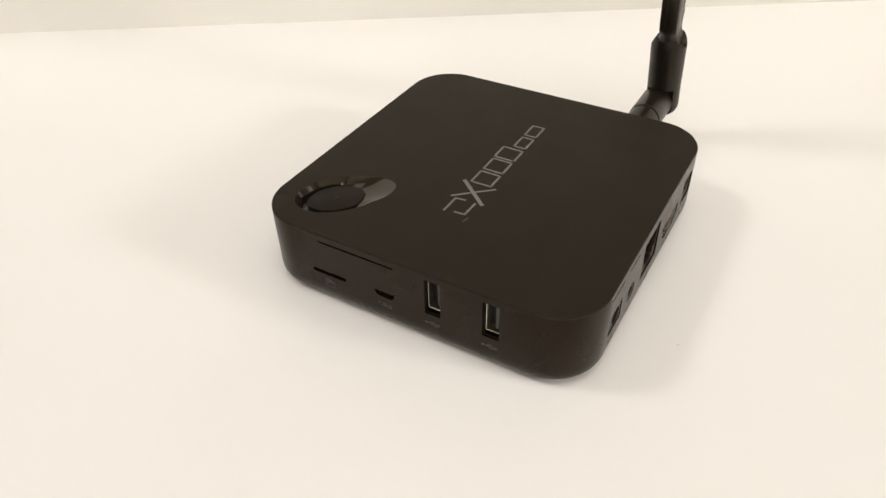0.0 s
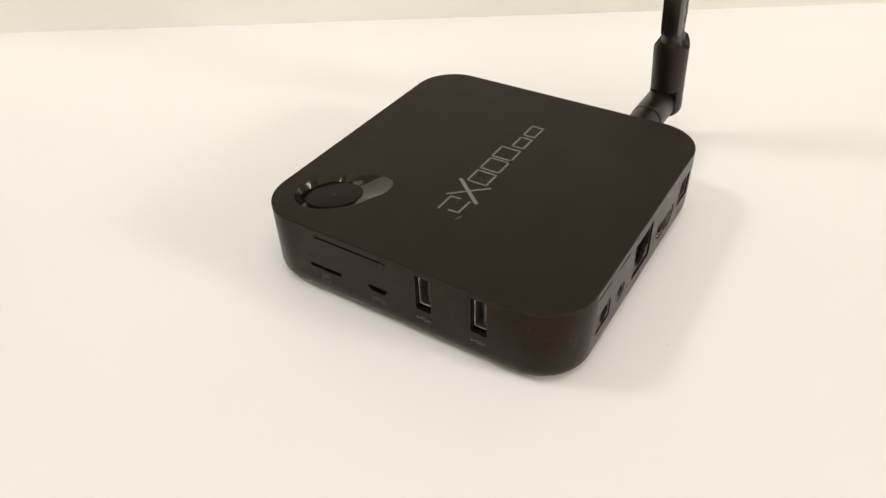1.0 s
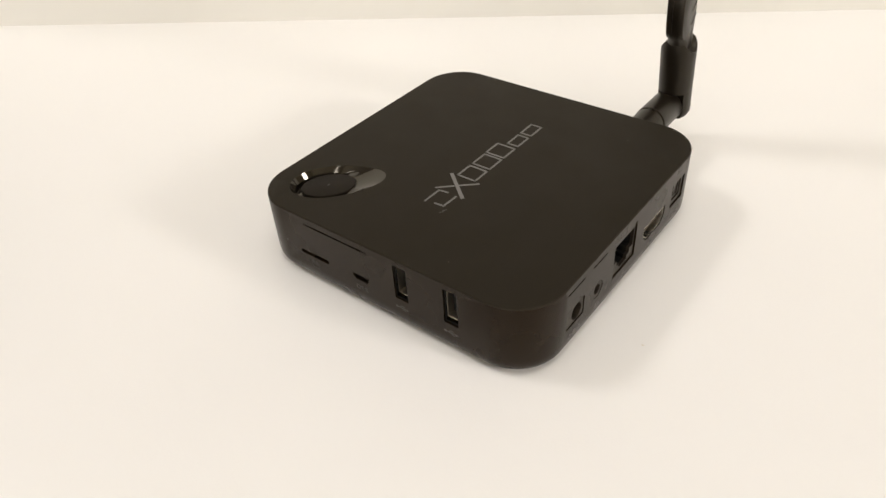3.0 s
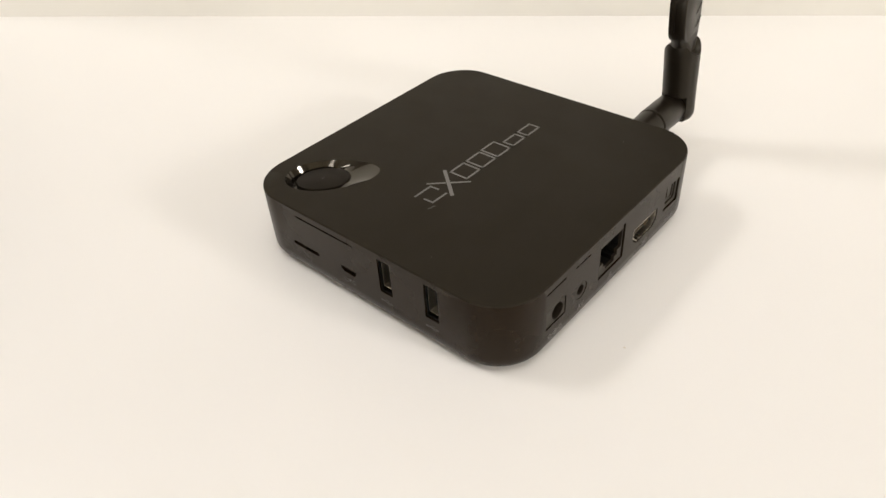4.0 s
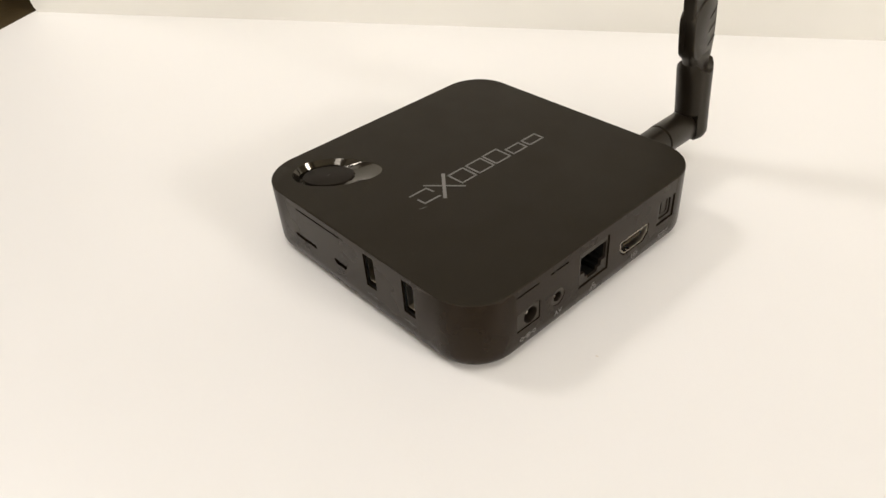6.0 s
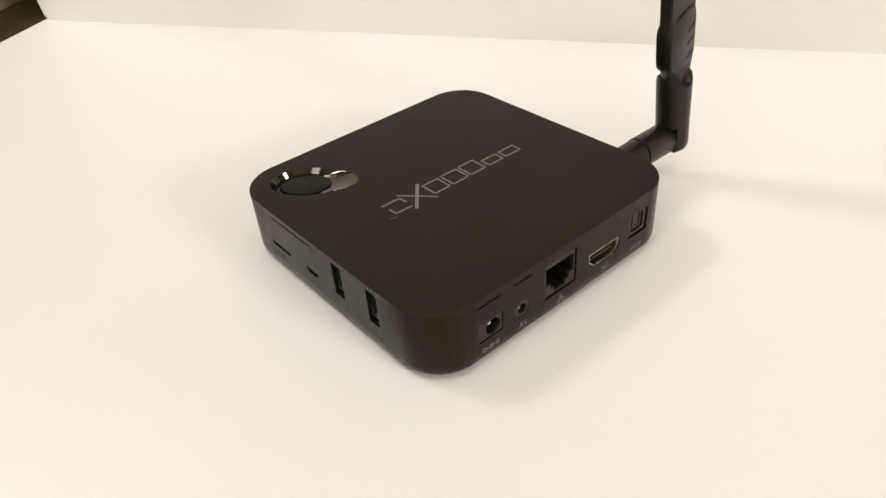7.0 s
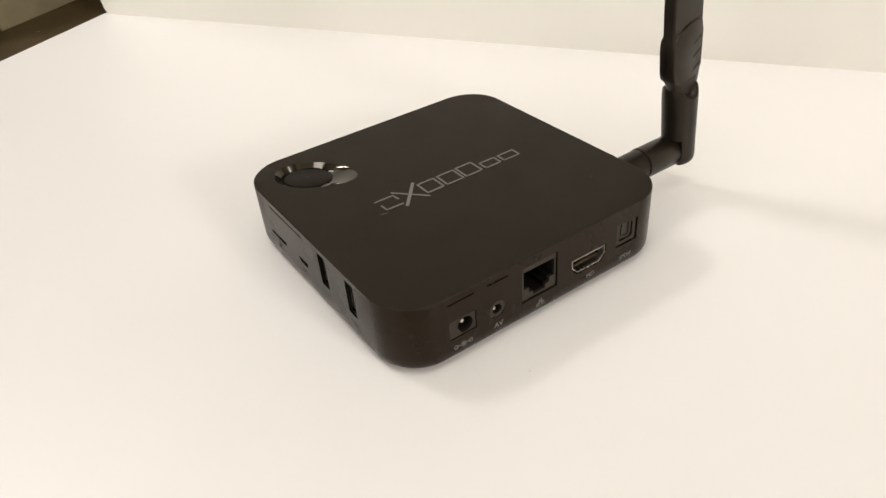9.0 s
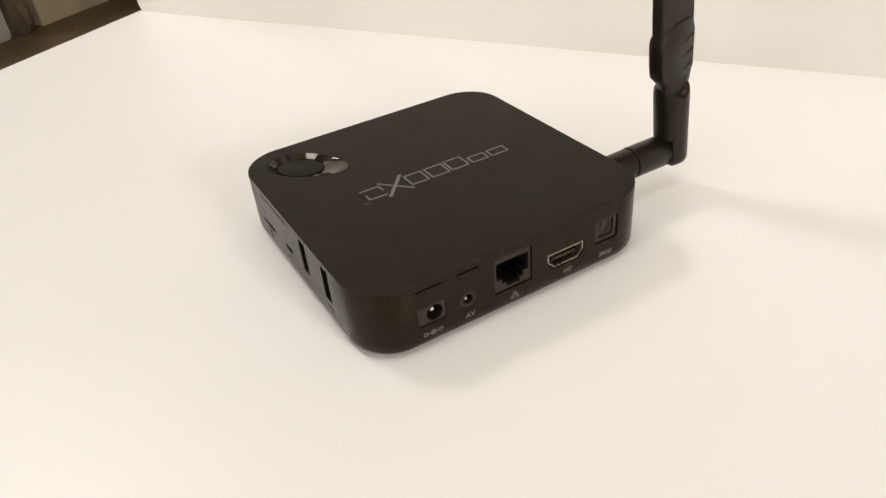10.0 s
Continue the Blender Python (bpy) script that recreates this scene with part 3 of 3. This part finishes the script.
loft(bm, [blade_ring(z, r, r, r * 0.98, 12) for z, r in ((0.68, 0.675), (2.45, 0.70), (2.70, 0.685), (2.86, 0.65), (2.93, 0.58))])
solid = part("barrel", bm, M_RUBBER, None, smooth=0)
bm = bmesh.new()
for side in (1, -1):
    loft(bm, [[(side * x, y, z + low if z < 4.3 else z) for y, z in [(-0.02 + 0.1 * k, 1.3 * (0.1 * k) ** 2) for k in range(-10, 11)] + [(0.98, 4.4), (-1.02, 4.4)]]
              for x, low in ((0.30, 2.80), (0.34, 2.66), (0.40, 2.56), (0.54, 2.48), (1.2, 2.40))])
cut = carved(solid, part("cutter", bm, M_RUBBER, None, smooth=0))
cut.transform(Matrix.Scale(CM, 4) @ LEAN_BLADE @ Matrix.Scale(1 / CM, 4))
barrel = link_mesh("barrel", cut, M_RUBBER, aerial, smooth=32)
bm = bmesh.new()
loft(bm, [blade_ring(z, wy, wx, r) for z, wy, wx, r in (
    (2.60, 0.60, 0.42, 0.38), (2.86, 0.66, 0.40, 0.36), (3.05, 0.74, 0.36, 0.32), (3.22, 0.86, 0.31, 0.25), (3.42, 0.96, 0.31, 0.16),
    (4.9, 0.97, 0.31, 0.10), (5.02, 0.94, 0.26, 0.10), (5.7, 0.93, 0.26, 0.08), (13.2, 0.84, 0.24, 0.08), (13.5, 0.80, 0.22, 0.10), (13.62, 0.66, 0.16, 0.12))])
bm.transform(TWIST)
blade = blade_part("blade", bm, M_RUBBER)
# tongue: the barrel's far half goes on down past the sleeve's end
bm = bmesh.new()
half = [(0.68 * math.cos(t), max(-0.40, 0.68 * math.sin(t))) for t in (radians(-37 + 254 * k / 28) for k in range(29))]
loft(bm, [[(a * s, 0.2 + (b - 0.2) * s2, z) for a, b in half] for z, s, s2 in ((-0.60, 0.45, 0.7), (-0.56, 0.68, 0.86), (-0.45, 0.88, 0.95), (-0.30, 0.98, 0.99), (-0.15, 1.0, 1.0), (0.72, 1.0, 1.0))])
blade_part("hinge_tongue", bm, M_RUBBER)
# slanted grip on each flat side, with three short ribs
GRIP = [(-0.99, 3.56), (-1.01, 4.20), (-1.00, 4.86), (-0.82, 5.06), (-0.45, 5.26), (0.0, 5.38), (0.5, 5.42), (0.84, 5.36), (0.88, 4.4), (0.84, 3.6), (0.74, 3.2), (0.66, 2.85), (0.44, 2.52), (0.06, 2.44), (-0.24, 2.60), (-0.55, 3.06), (-0.90, 3.32)]
for _ in range(2):
    GRIP = [(p[0] * (1 - f) + q[0] * f, p[1] * (1 - f) + q[1] * f) for p, q in zip(GRIP, GRIP[1:] + GRIP[:1]) for f in (0.25, 0.75)]
for side in (1, -1):
    bm = bmesh.new()
    loft(bm, [[(side * x, 0.10 + (y - 0.10) * s, 4.2 + (z - 4.2) * s) for y, z in GRIP] for x, s in ((0.10, 1.0), (0.29, 1.0), (0.315, 0.985), (0.33, 0.96))])
    bm.transform(TWIST)
    grip = blade_part("grip", bm, M_RUBBER, blade, smooth=50)
    for z in (3.62, 4.17, 4.70):
        bm = bmesh.new()
        loft(bm, [[(side * x, y, z + dz + 0.42 * (y - 0.80)) for y, dz in ((0.25, -0.015), (0.80, -0.04), (0.80, 0.04), (0.25, 0.015))] for x in (0.31, 0.350)])
        bmesh.ops.bevel(bm, geom=bm.edges[:], offset=0.012, segments=1, affect="EDGES")
        bm.transform(TWIST)
        blade_part("rib", bm, M_RUBBER, grip)


# ---- specks ----
def speck(name, at, size, mat, label, category):
    bm = bmesh.new()
    bmesh.ops.create_icosphere(bm, subdivisions=2, radius=1.0)
    for v in bm.verts:
        v.co *= 1 + 0.3 * noise.noise(v.co * 2.0 + Vector(at))
    bm.transform(Matrix.Translation(Vector((0, 0, size[2] * 0.7))) @ Matrix.Diagonal((*size, 1)))
    ob = part(name, bm, mat)
    ob.location = Vector(at) * CM
    return tagged(ob, label, category)


speck("crumb", (7.58, -2.19, 0.0), (0.05, 0.03, 0.008), M_CRUMB, "tiny pale brown crumb on the white desk", "crumb")
speck("dust_speck", (3.50, 4.34, TOP), (0.014, 0.013, 0.004), M_DUST, "tiny grey dust speck on the black lid", "dust")
speck("dust_speck", (2.2, -4.9, TOP), (0.007, 0.007, 0.003), M_DUST, "tiny grey dust speck on the black lid", "dust")
p = room_point(-0.0345, 0.0375, 0) / CM
speck("dust_speck", (p.x, p.y, -0.3), (0.10, 0.06, 0.01), M_DUST, "pale dust fleck on the dark wooden table", "dust")
m = speck("scuff_mark", (-30.75, 5.5, 0.0), (0.30, 0.08, 0.02), M_MARK, "small dark scuff at the desk's back edge", "mark")
m.rotation_euler.z = radians(U_DEG)
